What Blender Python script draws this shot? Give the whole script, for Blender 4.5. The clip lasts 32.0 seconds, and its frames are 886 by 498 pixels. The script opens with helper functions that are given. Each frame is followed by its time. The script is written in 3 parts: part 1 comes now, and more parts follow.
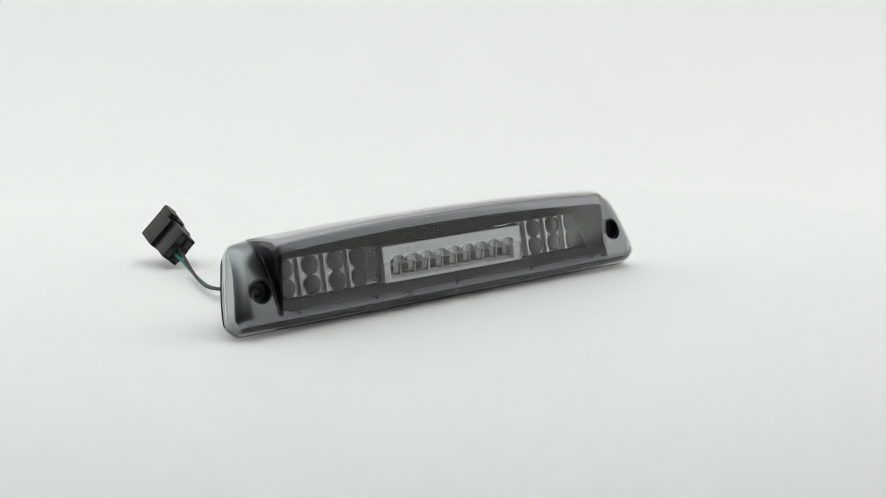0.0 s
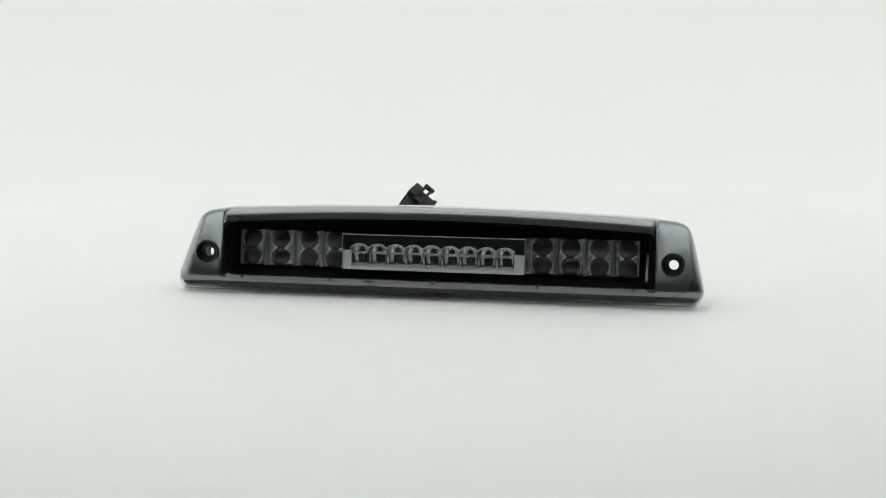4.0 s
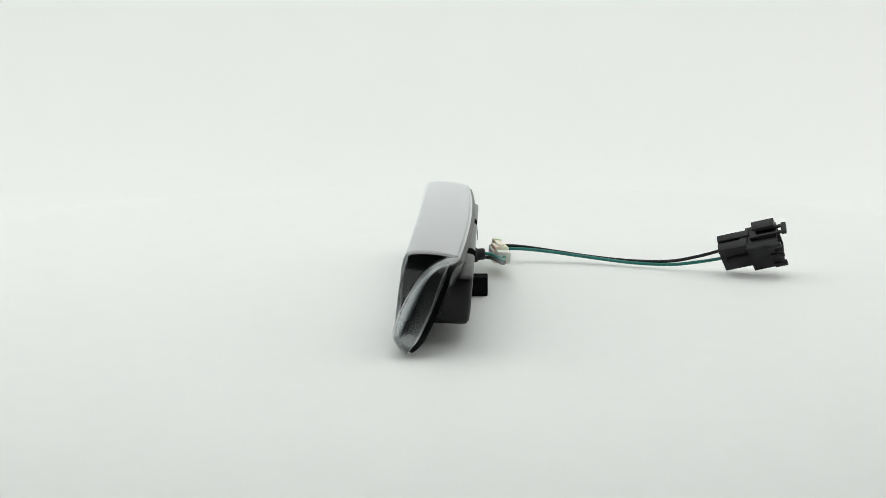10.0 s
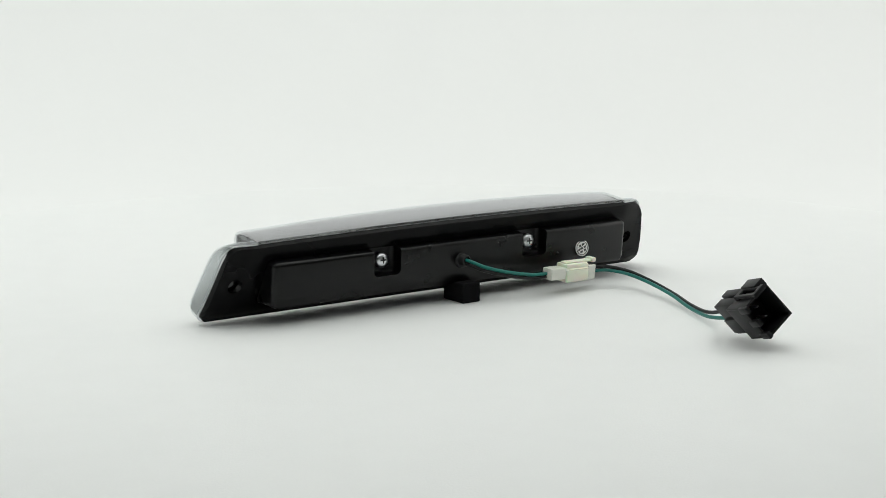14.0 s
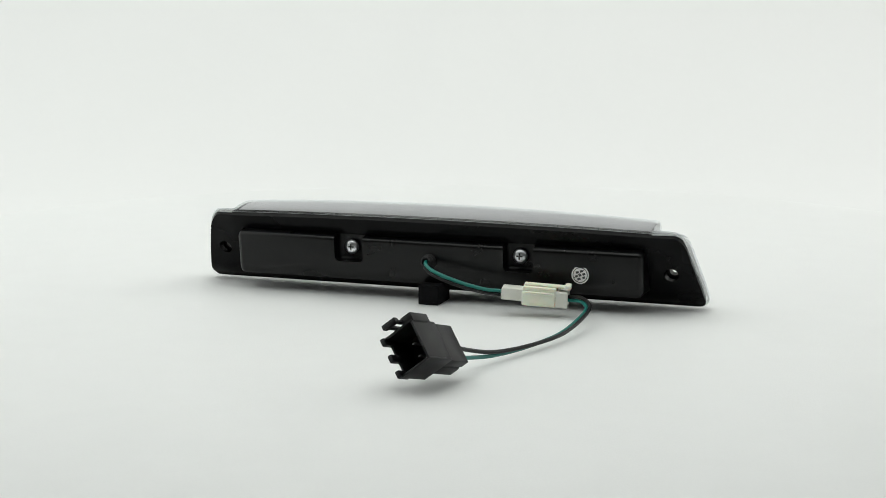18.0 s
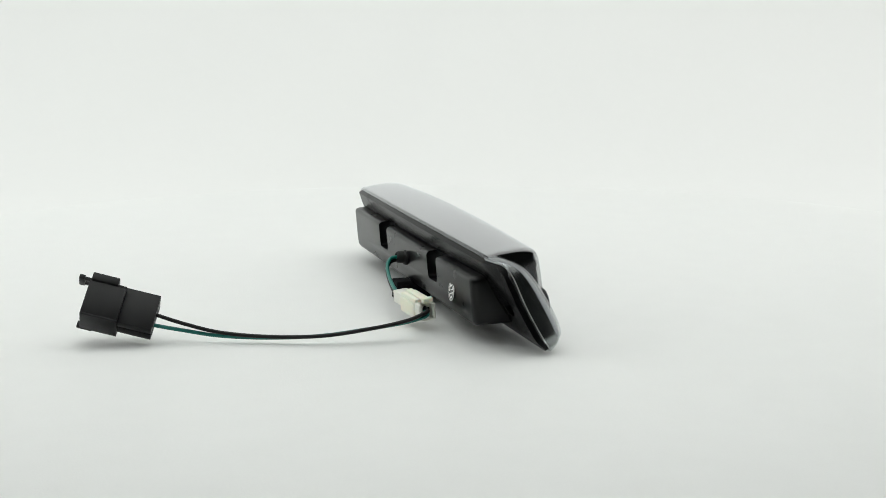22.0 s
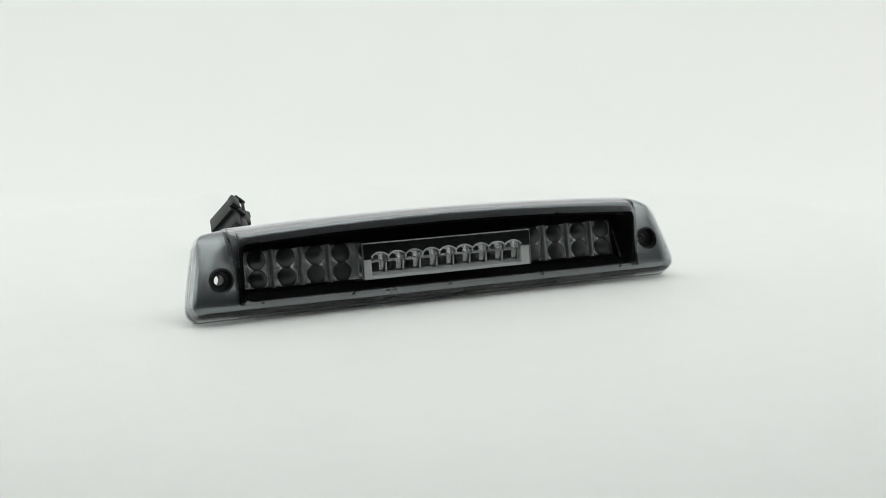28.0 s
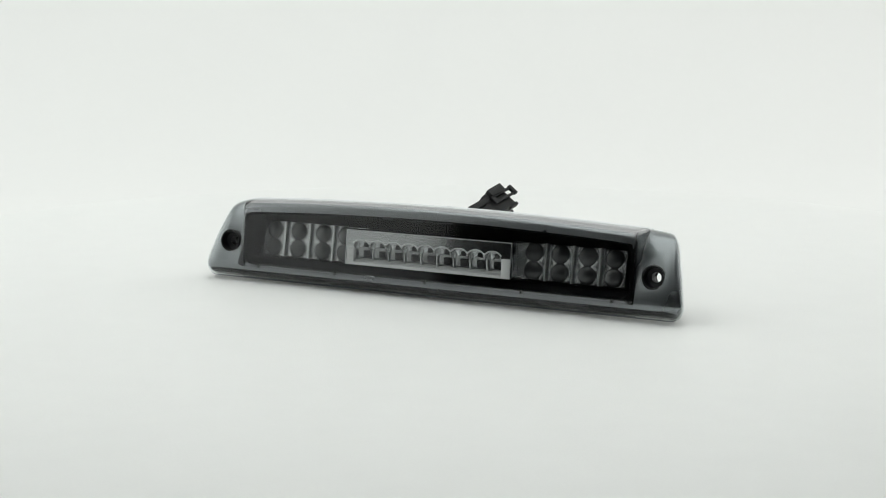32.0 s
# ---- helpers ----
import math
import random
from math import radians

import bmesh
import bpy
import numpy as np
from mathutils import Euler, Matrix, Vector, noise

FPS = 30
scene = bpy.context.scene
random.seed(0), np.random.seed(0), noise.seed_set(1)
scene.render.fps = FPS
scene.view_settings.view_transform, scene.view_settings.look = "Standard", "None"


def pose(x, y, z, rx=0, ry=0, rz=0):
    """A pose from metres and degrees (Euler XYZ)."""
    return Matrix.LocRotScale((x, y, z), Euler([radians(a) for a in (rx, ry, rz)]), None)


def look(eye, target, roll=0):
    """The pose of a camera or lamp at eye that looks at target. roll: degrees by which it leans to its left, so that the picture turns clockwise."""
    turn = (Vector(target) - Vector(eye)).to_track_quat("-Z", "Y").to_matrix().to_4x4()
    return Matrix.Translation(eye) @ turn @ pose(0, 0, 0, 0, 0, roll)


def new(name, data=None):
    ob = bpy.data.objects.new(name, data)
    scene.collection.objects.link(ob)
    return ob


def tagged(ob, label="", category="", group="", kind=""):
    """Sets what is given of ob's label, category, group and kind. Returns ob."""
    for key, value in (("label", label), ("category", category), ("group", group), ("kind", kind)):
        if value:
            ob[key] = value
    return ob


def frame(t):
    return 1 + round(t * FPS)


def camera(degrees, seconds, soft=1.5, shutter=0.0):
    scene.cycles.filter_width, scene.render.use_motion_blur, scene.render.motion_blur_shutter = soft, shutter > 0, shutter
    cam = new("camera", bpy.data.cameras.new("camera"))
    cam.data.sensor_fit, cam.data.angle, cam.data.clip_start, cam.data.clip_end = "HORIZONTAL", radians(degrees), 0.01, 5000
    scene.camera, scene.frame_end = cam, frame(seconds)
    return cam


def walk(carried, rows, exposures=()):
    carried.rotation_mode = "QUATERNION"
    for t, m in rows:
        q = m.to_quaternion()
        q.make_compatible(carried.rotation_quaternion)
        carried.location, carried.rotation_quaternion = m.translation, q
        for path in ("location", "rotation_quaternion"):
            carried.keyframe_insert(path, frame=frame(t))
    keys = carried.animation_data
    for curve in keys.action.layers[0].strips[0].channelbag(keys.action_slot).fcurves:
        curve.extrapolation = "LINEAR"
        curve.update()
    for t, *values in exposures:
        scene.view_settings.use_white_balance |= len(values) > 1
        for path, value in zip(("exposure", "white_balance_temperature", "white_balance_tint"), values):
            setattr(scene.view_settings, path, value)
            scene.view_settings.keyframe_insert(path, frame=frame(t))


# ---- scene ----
cam = camera(30.71, 32.0, soft=0.65)
EYE = pose(0, -1.1259, 0.24, 79.6, 0, -0.125) @ pose(0, 0, 0, 0, 0, -0.22)
walk(cam, [(0.0, EYE), (32.0, EYE)], exposures=[(0.0, 0.06), (32.0, 0.06)])

# ---- world and lights ----
world = bpy.data.worlds.new("studio_world")
scene.world = world
world.use_nodes = True
world.node_tree.nodes["Background"].inputs[0].default_value = (0.9, 0.95, 1.0, 1)
world.node_tree.nodes["Background"].inputs[1].default_value = 0.01


def area_lamp(name, m, sx, sy, watts, colour=(0.957, 1.0, 0.957)):
    data = bpy.data.lights.new(name, "AREA")
    data.shape, data.size, data.size_y, data.energy, data.color = "RECTANGLE", sx, sy, watts, colour
    ob = new(name, data)
    ob.matrix_world = m
    return ob


area_lamp("softbox_light", pose(0, -0.07, 1.14), 1.9, 1.6, 11.1)
area_lamp("backdrop_light", look((0, 1.0, 1.12), (0, 1.65, 0.55)), 1.9, 0.3, 2.2)
area_lamp("side_light", pose(-1.17, 0.3, 0.5, 0, -90, 0), 0.96, 1.5, 3.7)
area_lamp("side_light", pose(1.17, 0.55, 0.5, 0, 90, 0), 0.96, 1.1, 2.6, (1.0, 0.99, 0.95))


# ---- materials ----
def material(name, base, rough=0.5, metal=0.0, grain=0.0, scale=400.0, bump=0.0, spots=0.0, spec=0.5, coat=0.0):
    """A Principled surface with noise in colour at two scales, in roughness and in relief."""
    m = bpy.data.materials.new(name)
    m.use_nodes = True
    nt = m.node_tree
    b = nt.nodes["Principled BSDF"]
    b.inputs["Roughness"].default_value, b.inputs["Metallic"].default_value = rough, metal
    b.inputs["Specular IOR Level"].default_value, b.inputs["Coat Weight"].default_value = spec, coat
    tc = nt.nodes.new("ShaderNodeTexCoord")
    n1, n2 = nt.nodes.new("ShaderNodeTexNoise"), nt.nodes.new("ShaderNodeTexNoise")
    n1.inputs["Scale"].default_value, n1.inputs["Detail"].default_value = scale, 4.0
    n2.inputs["Scale"].default_value, n2.inputs["Detail"].default_value = scale / 18, 3.0
    for n in (n1, n2):
        nt.links.new(tc.outputs["Object"], n.inputs["Vector"])
    mix = nt.nodes.new("ShaderNodeMix")
    mix.data_type = "RGBA"
    mix.inputs["A"].default_value = (*[c * (1 - grain) for c in base], 1)
    mix.inputs["B"].default_value = (*[min(1.0, c * (1 + grain)) for c in base], 1)
    avg = nt.nodes.new("ShaderNodeMath")
    avg.operation = "MULTIPLY_ADD"
    avg.inputs[1].default_value, avg.inputs[2].default_value = 0.5, 0.0
    add = nt.nodes.new("ShaderNodeMath")
    add.operation = "ADD"
    nt.links.new(n1.outputs["Fac"], add.inputs[0])
    nt.links.new(n2.outputs["Fac"], add.inputs[1])
    nt.links.new(add.outputs[0], avg.inputs[0])
    nt.links.new(avg.outputs[0], mix.inputs["Factor"])
    nt.links.new(mix.outputs["Result"], b.inputs["Base Color"])
    if spots:
        mr = nt.nodes.new("ShaderNodeMapRange")
        mr.inputs["To Min"].default_value, mr.inputs["To Max"].default_value = max(0.02, rough - spots), min(1, rough + spots)
        nt.links.new(n2.outputs["Fac"], mr.inputs["Value"])
        nt.links.new(mr.outputs["Result"], b.inputs["Roughness"])
    if bump:
        bp = nt.nodes.new("ShaderNodeBump")
        bp.inputs["Strength"].default_value, bp.inputs["Distance"].default_value = bump, 0.0004
        nt.links.new(n1.outputs["Fac"], bp.inputs["Height"])
        nt.links.new(bp.outputs["Normal"], b.inputs["Normal"])
    return m


def clear_plastic(name, tint, gloss=True, rough=0.03, f0=0.04, haze=0.0):
    """Thin clear plastic: light passes with the tint, gloss rises at a glance as on a sheet with two faces."""
    m = bpy.data.materials.new(name)
    m.use_nodes = True
    nt = m.node_tree
    nt.nodes.clear()
    out, tr = nt.nodes.new("ShaderNodeOutputMaterial"), nt.nodes.new("ShaderNodeBsdfTransparent")
    tr.inputs["Color"].default_value = (*tint, 1)
    last = tr.outputs[0]
    if haze:
        # frosted: part of the light is thrown back, part spreads through
        df, tl = nt.nodes.new("ShaderNodeBsdfDiffuse"), nt.nodes.new("ShaderNodeBsdfTranslucent")
        both, mh = nt.nodes.new("ShaderNodeMixShader"), nt.nodes.new("ShaderNodeMixShader")
        df.inputs["Color"].default_value = tl.inputs["Color"].default_value = (0.88, 0.9, 0.9, 1)
        both.inputs[0].default_value, mh.inputs[0].default_value = 0.55, haze
        nt.links.new(df.outputs[0], both.inputs[1])
        nt.links.new(tl.outputs[0], both.inputs[2])
        nt.links.new(last, mh.inputs[1])
        nt.links.new(both.outputs[0], mh.inputs[2])
        last = mh.outputs[0]
    if gloss:
        gl, mx, lw = nt.nodes.new("ShaderNodeBsdfGlossy"), nt.nodes.new("ShaderNodeMixShader"), nt.nodes.new("ShaderNodeLayerWeight")
        gl.inputs["Roughness"].default_value, gl.inputs["Color"].default_value = rough, (0.97, 0.98, 1.0, 1)
        lw.inputs["Blend"].default_value = 0.5

        def calc(op, a, b):
            n = nt.nodes.new("ShaderNodeMath")
            n.operation = op
            for i, v in enumerate((a, b)):
                if isinstance(v, (int, float)):
                    n.inputs[i].default_value = v
                else:
                    nt.links.new(v, n.inputs[i])
            return n.outputs[0]
        f = calc("ADD", calc("MULTIPLY", calc("POWER", lw.outputs["Facing"], 5.0), 1 - f0), f0)
        f = calc("DIVIDE", calc("MULTIPLY", f, 2.0), calc("ADD", f, 1.0))
        nt.links.new(f, mx.inputs[0])
        nt.links.new(last, mx.inputs[1])
        nt.links.new(gl.outputs[0], mx.inputs[2])
        last = mx.outputs[0]
    nt.links.new(last, out.inputs[0])
    return m


WHITE_WALL = material("white_cloth", (0.83, 0.83, 0.83), 0.85, grain=0.012, scale=60, spec=0.1)
WHITE_TABLE = material("white_acrylic", (0.805, 0.81, 0.805), 0.55, grain=0.03, scale=700, bump=0.35, spec=0.2)
WHITE_TABLE.node_tree.nodes["Principled BSDF"].inputs["Subsurface Weight"].default_value = 0.85
WHITE_TABLE.node_tree.nodes["Principled BSDF"].inputs["Subsurface Radius"].default_value = (1.0, 1.0, 1.0)
WHITE_TABLE.node_tree.nodes["Principled BSDF"].inputs["Subsurface Scale"].default_value = 0.025
DARK_WALL = material("dark_studio_paint", (0.09, 0.09, 0.094), 0.8, grain=0.1, scale=30)
SMOKE = clear_plastic("smoked_polycarbonate", (0.85, 0.858, 0.858), rough=0.06, f0=0.035)
SMOKE_SATIN = clear_plastic("smoked_satin_polycarbonate", (0.84, 0.862, 0.86), rough=0.22, f0=0.035)
INNER = clear_plastic("clear_inner_face", (0.97, 0.97, 0.97), gloss=False)
SMOKE_DEEP = clear_plastic("smoked_cut_edge", (0.45, 0.46, 0.48), gloss=False)
EDGE = clear_plastic("clear_cut_edge", (0.9, 0.92, 0.92), rough=0.1, haze=0.7)
BLACK_GLOSS = material("black_glossy_plastic", (0.003, 0.003, 0.0034), 0.26, grain=0.2, scale=250, spots=0.05, spec=0.1)
BLACK_SATIN = material("black_satin_plastic", (0.0035, 0.0036, 0.0038), 0.28, grain=0.06, scale=900, bump=0.04, spots=0.02, spec=0.27)
BLACK_TRAY = material("black_inner_plastic", (0.005, 0.005, 0.0055), 0.62, grain=0.15, scale=500, spots=0.05, spec=0.05)
BLACK_PLUG = material("black_nylon", (0.007, 0.007, 0.008), 0.46, grain=0.2, scale=700, bump=0.12, spots=0.08, spec=0.3)
FOAM = material("black_foam", (0.008, 0.008, 0.009), 0.95, grain=0.5, scale=1200, bump=0.9, spec=0.1)
RUBBER = material("black_rubber", (0.006, 0.006, 0.0065), 0.7, grain=0.2, scale=700, bump=0.1)
CHROME = material("chromed_plastic", (0.86, 0.87, 0.88), 0.12, metal=1.0, grain=0.03, scale=300, spots=0.04)
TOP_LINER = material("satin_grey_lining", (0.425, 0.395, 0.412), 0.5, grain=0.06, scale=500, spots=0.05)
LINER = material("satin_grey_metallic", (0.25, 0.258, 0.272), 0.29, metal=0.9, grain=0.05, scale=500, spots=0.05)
FASCIA = material("pale_chromed_panel", (0.72, 0.73, 0.74), 0.10, metal=1.0, grain=0.03, scale=300, spots=0.04)
SATIN_CHROME = material("satin_silver_plastic", (0.62, 0.63, 0.64), 0.3, metal=1.0, grain=0.03, scale=500, spots=0.06)
NICHE = material("dull_mirror_plastic", (0.36, 0.365, 0.37), 0.24, metal=1.0, grain=0.1, scale=700, spots=0.06)
SILVER = material("satin_silver_paint", (0.74, 0.745, 0.75), 0.32, metal=0.1, grain=0.05, scale=600, bump=0.1, spots=0.06)
STIPPLE = material("stippled_chrome", (0.74, 0.75, 0.76), 0.2, metal=1.0, grain=0.1, scale=900, bump=1.0)
STEEL = material("zinc_plated_steel", (0.75, 0.76, 0.78), 0.34, metal=1.0, grain=0.08, scale=900, spots=0.08)
LED_GLASS = material("dark_led_lens", (0.040, 0.041, 0.043), 0.22, grain=0.2, scale=600, spec=0.6, coat=0.4)
LED_CHIP = material("dark_led_chip", (0.015, 0.015, 0.016), 0.35, grain=0.2, scale=900)
GREEN_WIRE = material("green_pvc", (0.003, 0.150, 0.125), 0.4, grain=0.15, scale=500, spots=0.08)
BLACK_WIRE = material("black_pvc", (0.006, 0.006, 0.0065), 0.4, grain=0.2, scale=500, spots=0.08, spec=0.3)
NYLON = material("milky_nylon", (0.87, 0.86, 0.73), 0.42, grain=0.05, scale=500, spots=0.06)
NYLON.node_tree.nodes["Principled BSDF"].inputs["Subsurface Weight"].default_value = 0.3
NYLON.node_tree.nodes["Principled BSDF"].inputs["Subsurface Scale"].default_value = 0.003
NYLON_CLEAR = material("clear_nylon", (0.90, 0.895, 0.82), 0.3, grain=0.05, scale=500, spots=0.06)
NYLON_CLEAR.node_tree.nodes["Principled BSDF"].inputs["Transmission Weight"].default_value = 0.2
LABEL_WHITE = material("white_label_paper", (0.88, 0.88, 0.87), 0.5, grain=0.04, scale=700)
LABEL_INK = material("grey_label_ink", (0.07, 0.075, 0.08), 0.6, grain=0.1, scale=700)


# ---- mesh helpers ----
def finish(ob, smooth=35):
    if smooth:
        ob.data.polygons.foreach_set("use_smooth", [True] * len(ob.data.polygons))
        ob.data.set_sharp_from_angle(angle=radians(smooth))
    return ob


def part(name, bm, mat, parent=None, label="", dx=0.0, smooth=35):
    """Links a bmesh as one mesh object under a thing or a part."""
    me = bpy.data.meshes.new(name)
    bm.to_mesh(me)
    bm.free()
    for m in mat if isinstance(mat, tuple) else (mat,):
        me.materials.append(m)
    ob = new(name, me)
    ob.parent = parent
    ob.location.x = dx
    if label:
        ob["label"] = label
    return finish(ob, smooth)


def box(x0, x1, y0, y1, z0, z1, bevel=0.0, seg=2, bm=None, m=None):
    """A bevelled block, added to bm if one is given, turned by m."""
    b = bmesh.new()
    bmesh.ops.create_cube(b, size=1)
    for v in b.verts:
        v.co = ((x0 + x1) / 2 + v.co.x * (x1 - x0), (y0 + y1) / 2 + v.co.y * (y1 - y0), (z0 + z1) / 2 + v.co.z * (z1 - z0))
    if bevel:
        bmesh.ops.bevel(b, geom=b.edges[:], offset=bevel, segments=seg, affect="EDGES", profile=0.5)
    return merge(b, bm, m)


def merge(b, bm=None, m=None):
    if m is not None:
        b.transform(m)
    if bm is None:
        return b
    vs = [bm.verts.new(v.co) for v in b.verts]
    b.verts.index_update()
    for f in b.faces:
        bm.faces.new([vs[v.index] for v in f.verts])
    b.free()
    return bm


def lathe(profile, n=32, m=None, bm=None):
    """Turns (radius, height) pairs round z."""
    b = bmesh.new()
    rings = []
    for r, h in profile:
        if r < 1e-7:
            rings.append([b.verts.new((0, 0, h))])
        else:
            rings.append([b.verts.new((r * math.cos(2 * math.pi * i / n), r * math.sin(2 * math.pi * i / n), h)) for i in range(n)])
    for a, c in zip(rings, rings[1:]):
        for i in range(n):
            j = (i + 1) % n
            q = [a[i % len(a)], a[j % len(a)], c[j % len(c)], c[i % len(c)]]
            q = [v for k, v in enumerate(q) if v not in q[:k]]
            if len(q) > 2:
                b.faces.new(q)
    bmesh.ops.recalc_face_normals(b, faces=b.faces[:])
    return merge(b, bm, m)


def smooth_line(pts, n):
    """n points at even steps on a Catmull-Rom line through pts."""
    p = [Vector(q) for q in pts]
    p = [p[0] * 2 - p[1]] + p + [p[-1] * 2 - p[-2]]
    fine = []
    for i in range(1, len(p) - 2):
        for k in range(12):
            t = k / 12
            fine.append(0.5 * (2 * p[i] + (p[i + 1] - p[i - 1]) * t + (2 * p[i - 1] - 5 * p[i] + 4 * p[i + 1] - p[i + 2]) * t ** 2
                               + (3 * p[i] - p[i - 1] - 3 * p[i + 1] + p[i + 2]) * t ** 3))
    fine.append(p[-2])
    d = [0.0]
    for a, b in zip(fine, fine[1:]):
        d.append(d[-1] + (b - a).length)
    out = []
    for k in range(n):
        want, i = d[-1] * k / (n - 1), 0
        while i < len(d) - 2 and d[i + 1] < want:
            i += 1
        t = (want - d[i]) / max(1e-12, d[i + 1] - d[i])
        out.append(fine[i].lerp(fine[i + 1], min(1, t)))
    return out


def tube(pts, radius, n=60, sides=12):
    line = smooth_line(pts, n)
    bm = bmesh.new()
    rings, up = [], Vector((0, 0, 1))
    for i, c in enumerate(line):
        d = (line[min(i + 1, n - 1)] - line[max(i - 1, 0)]).normalized()
        side = d.cross(up).normalized()
        nor = side.cross(d)
        rings.append([bm.verts.new(c + radius * (math.cos(2 * math.pi * k / sides) * side + math.sin(2 * math.pi * k / sides) * nor)) for k in range(sides)])
    for a, b in zip(rings, rings[1:]):
        for k in range(sides):
            bm.faces.new((a[k], a[(k + 1) % sides], b[(k + 1) % sides], b[k]))
    bm.faces.new(rings[0])
    bm.faces.new(rings[-1][::-1])
    bmesh.ops.recalc_face_normals(bm, faces=bm.faces[:])
    return bm


def sheet(bm, grid):
    for a, b in zip(grid, grid[1:]):
        for k in range(len(a) - 1):
            bm.faces.new((a[k], a[k + 1], b[k + 1], b[k]))


def carve(ob, cutters, thickness=0.0, layered=True):
    """Gives ob its wall thickness, cuts the cutters out of it and keeps the result as its mesh."""
    if thickness:
        so = ob.modifiers.new("wall", "SOLIDIFY")
        so.thickness, so.offset, so.use_even_offset = thickness, -1.0, False
        so.material_offset, so.material_offset_rim = (1, 2) if layered else (0, 0)
    made = []
    for bm in cutters:
        me = bpy.data.meshes.new("cutter")
        bm.to_mesh(me)
        bm.free()
        c = new("cutter", me)
        made.append(c)
        bo = ob.modifiers.new("cut", "BOOLEAN")
        bo.operation, bo.object, bo.solver = "DIFFERENCE", c, "EXACT"
    keep, ob.parent, at = ob.parent, None, ob.location.copy()
    ob.location = (0, 0, 0)
    bpy.context.view_layer.update()
    me = bpy.data.meshes.new_from_object(ob.evaluated_get(bpy.context.evaluated_depsgraph_get()))
    ob.modifiers.clear()
    ob.data = me
    ob.parent, ob.location = keep, at
    for c in made:
        bpy.data.objects.remove(c)
    return finish(ob)


# ---- the photo booth ----
def booth():
    bm = bmesh.new()
    # floor and back wall in one sweep of white cloth
    line = [(-0.8, -0.02), (0.0, -0.02), (0.6, -0.02)]
    line += [(0.6 + math.sin(a), 0.98 - math.cos(a)) for a in np.linspace(0.04, math.pi / 2, 30)] + [(1.6, 1.3)]
    grid = [[bm.verts.new((x, y, z)) for x in np.linspace(-1.3, 1.3, 9)] for y, z in line]
    sheet(bm, grid)
    bm.normal_update()
    if sum(f.normal.z for f in bm.faces) < 0:
        bmesh.ops.reverse_faces(bm, faces=bm.faces[:])
    tagged(carve(part("backdrop", bm, WHITE_WALL), [], 0.005, False), "seamless white photo sweep curving from floor to wall", "backdrop", kind="structure")
    tagged(part("wall_west", box(-1.24, -1.2, -0.88, 1.62, -0.02, 1.25), WHITE_WALL, smooth=0), "white diffusing side wall of the photo booth", "wall", kind="structure")
    tagged(part("wall_east", box(1.2, 1.24, -0.5, 1.62, -0.02, 1.25), WHITE_WALL, smooth=0), "white diffusing side wall of the photo booth", "wall", kind="structure")
    tagged(part("ceiling", box(-1.24, 1.24, -1.75, 1.62, 1.2, 1.24), WHITE_WALL, smooth=0), "white ceiling of the photo booth", "ceiling", kind="structure")
    # the dim room round the booth, behind the camera
    tagged(part("floor", box(-3.0, 3.0, -3.5, 3.0, -0.1, -0.03), DARK_WALL, smooth=0), "dark grey studio floor", "floor", kind="structure")
    for name, b in (("wall_south", (-3, 3, -3.6, -3.5, -0.1, 2.6)), ("wall_north", (-3, 3, 3.0, 3.1, -0.1, 2.6)),
                    ("wall_far_west", (-3.1, -3, -3.6, 3.1, -0.1, 2.6)), ("wall_far_east", (3, 3.1, -3.6, 3.1, -0.1, 2.6)),
                    ("ceiling_studio", (-3.1, 3.1, -3.6, 3.1, 2.6, 2.7))):
        tagged(part(name, box(*b), DARK_WALL, smooth=0), "dark grey wall of the dim studio", name.split("_")[0], kind="structure")


def build_turntable():
    base = new("turntable")
    part("disc", lathe([(0, -0.012), (0.553, -0.012), (0.556, -0.010), (0.5565, -0.003), (0.5545, -0.0006), (0.5525, 0.0), (0.3, 0.0), (0, 0)], 160), WHITE_TABLE, base)
    part("foot_ring", lathe([(0.36, -0.0195), (0.40, -0.0195), (0.40, -0.0125), (0.36, -0.0125), (0.36, -0.0195)], 96), WHITE_WALL, base)
    return tagged(base, "large round matte white rotating display turntable", "turntable")


# ---- the brake light ----
DX = -0.0020
FOOT, ALONG, OUT = Vector((-0.014, 0.0012)), Vector((0.5395, 0.842)), Vector((-0.842, 0.5395))
SLOPE = 0.0641


def arch(x, y, z):
    """The crown of the long top edge: highest and furthest back in the middle."""
    a = max(0.0, 1 - (x / 0.172) ** 2)
    w = min(1.0, max(0.0, (z - 0.02) / 0.034))
    w = w * w * (3 - 2 * w)
    # the wings bend forwards towards their upper corners, and the rear edge bows
    y -= 0.0070 * min(1.0, max(0.0, (abs(x) - 0.1535) / 0.026)) ** 1.3 * min(1.0, max(0.0, (z - 0.010) / 0.042)) ** 1.2
    y -= 0.0030 * min(1.0, (x / 0.172) ** 2) * min(1.0, max(0.0, (y + 0.005) / 0.02)) * w
    return (x, y + 0.003 * a * w, z + (0.0034 + 0.0024 * min(1.0, max(0.0, (0.02 - y) / 0.035))) * a * w)


def flange(s, n):
    p = FOOT + ALONG * s + OUT * n
    return p.x, p.y


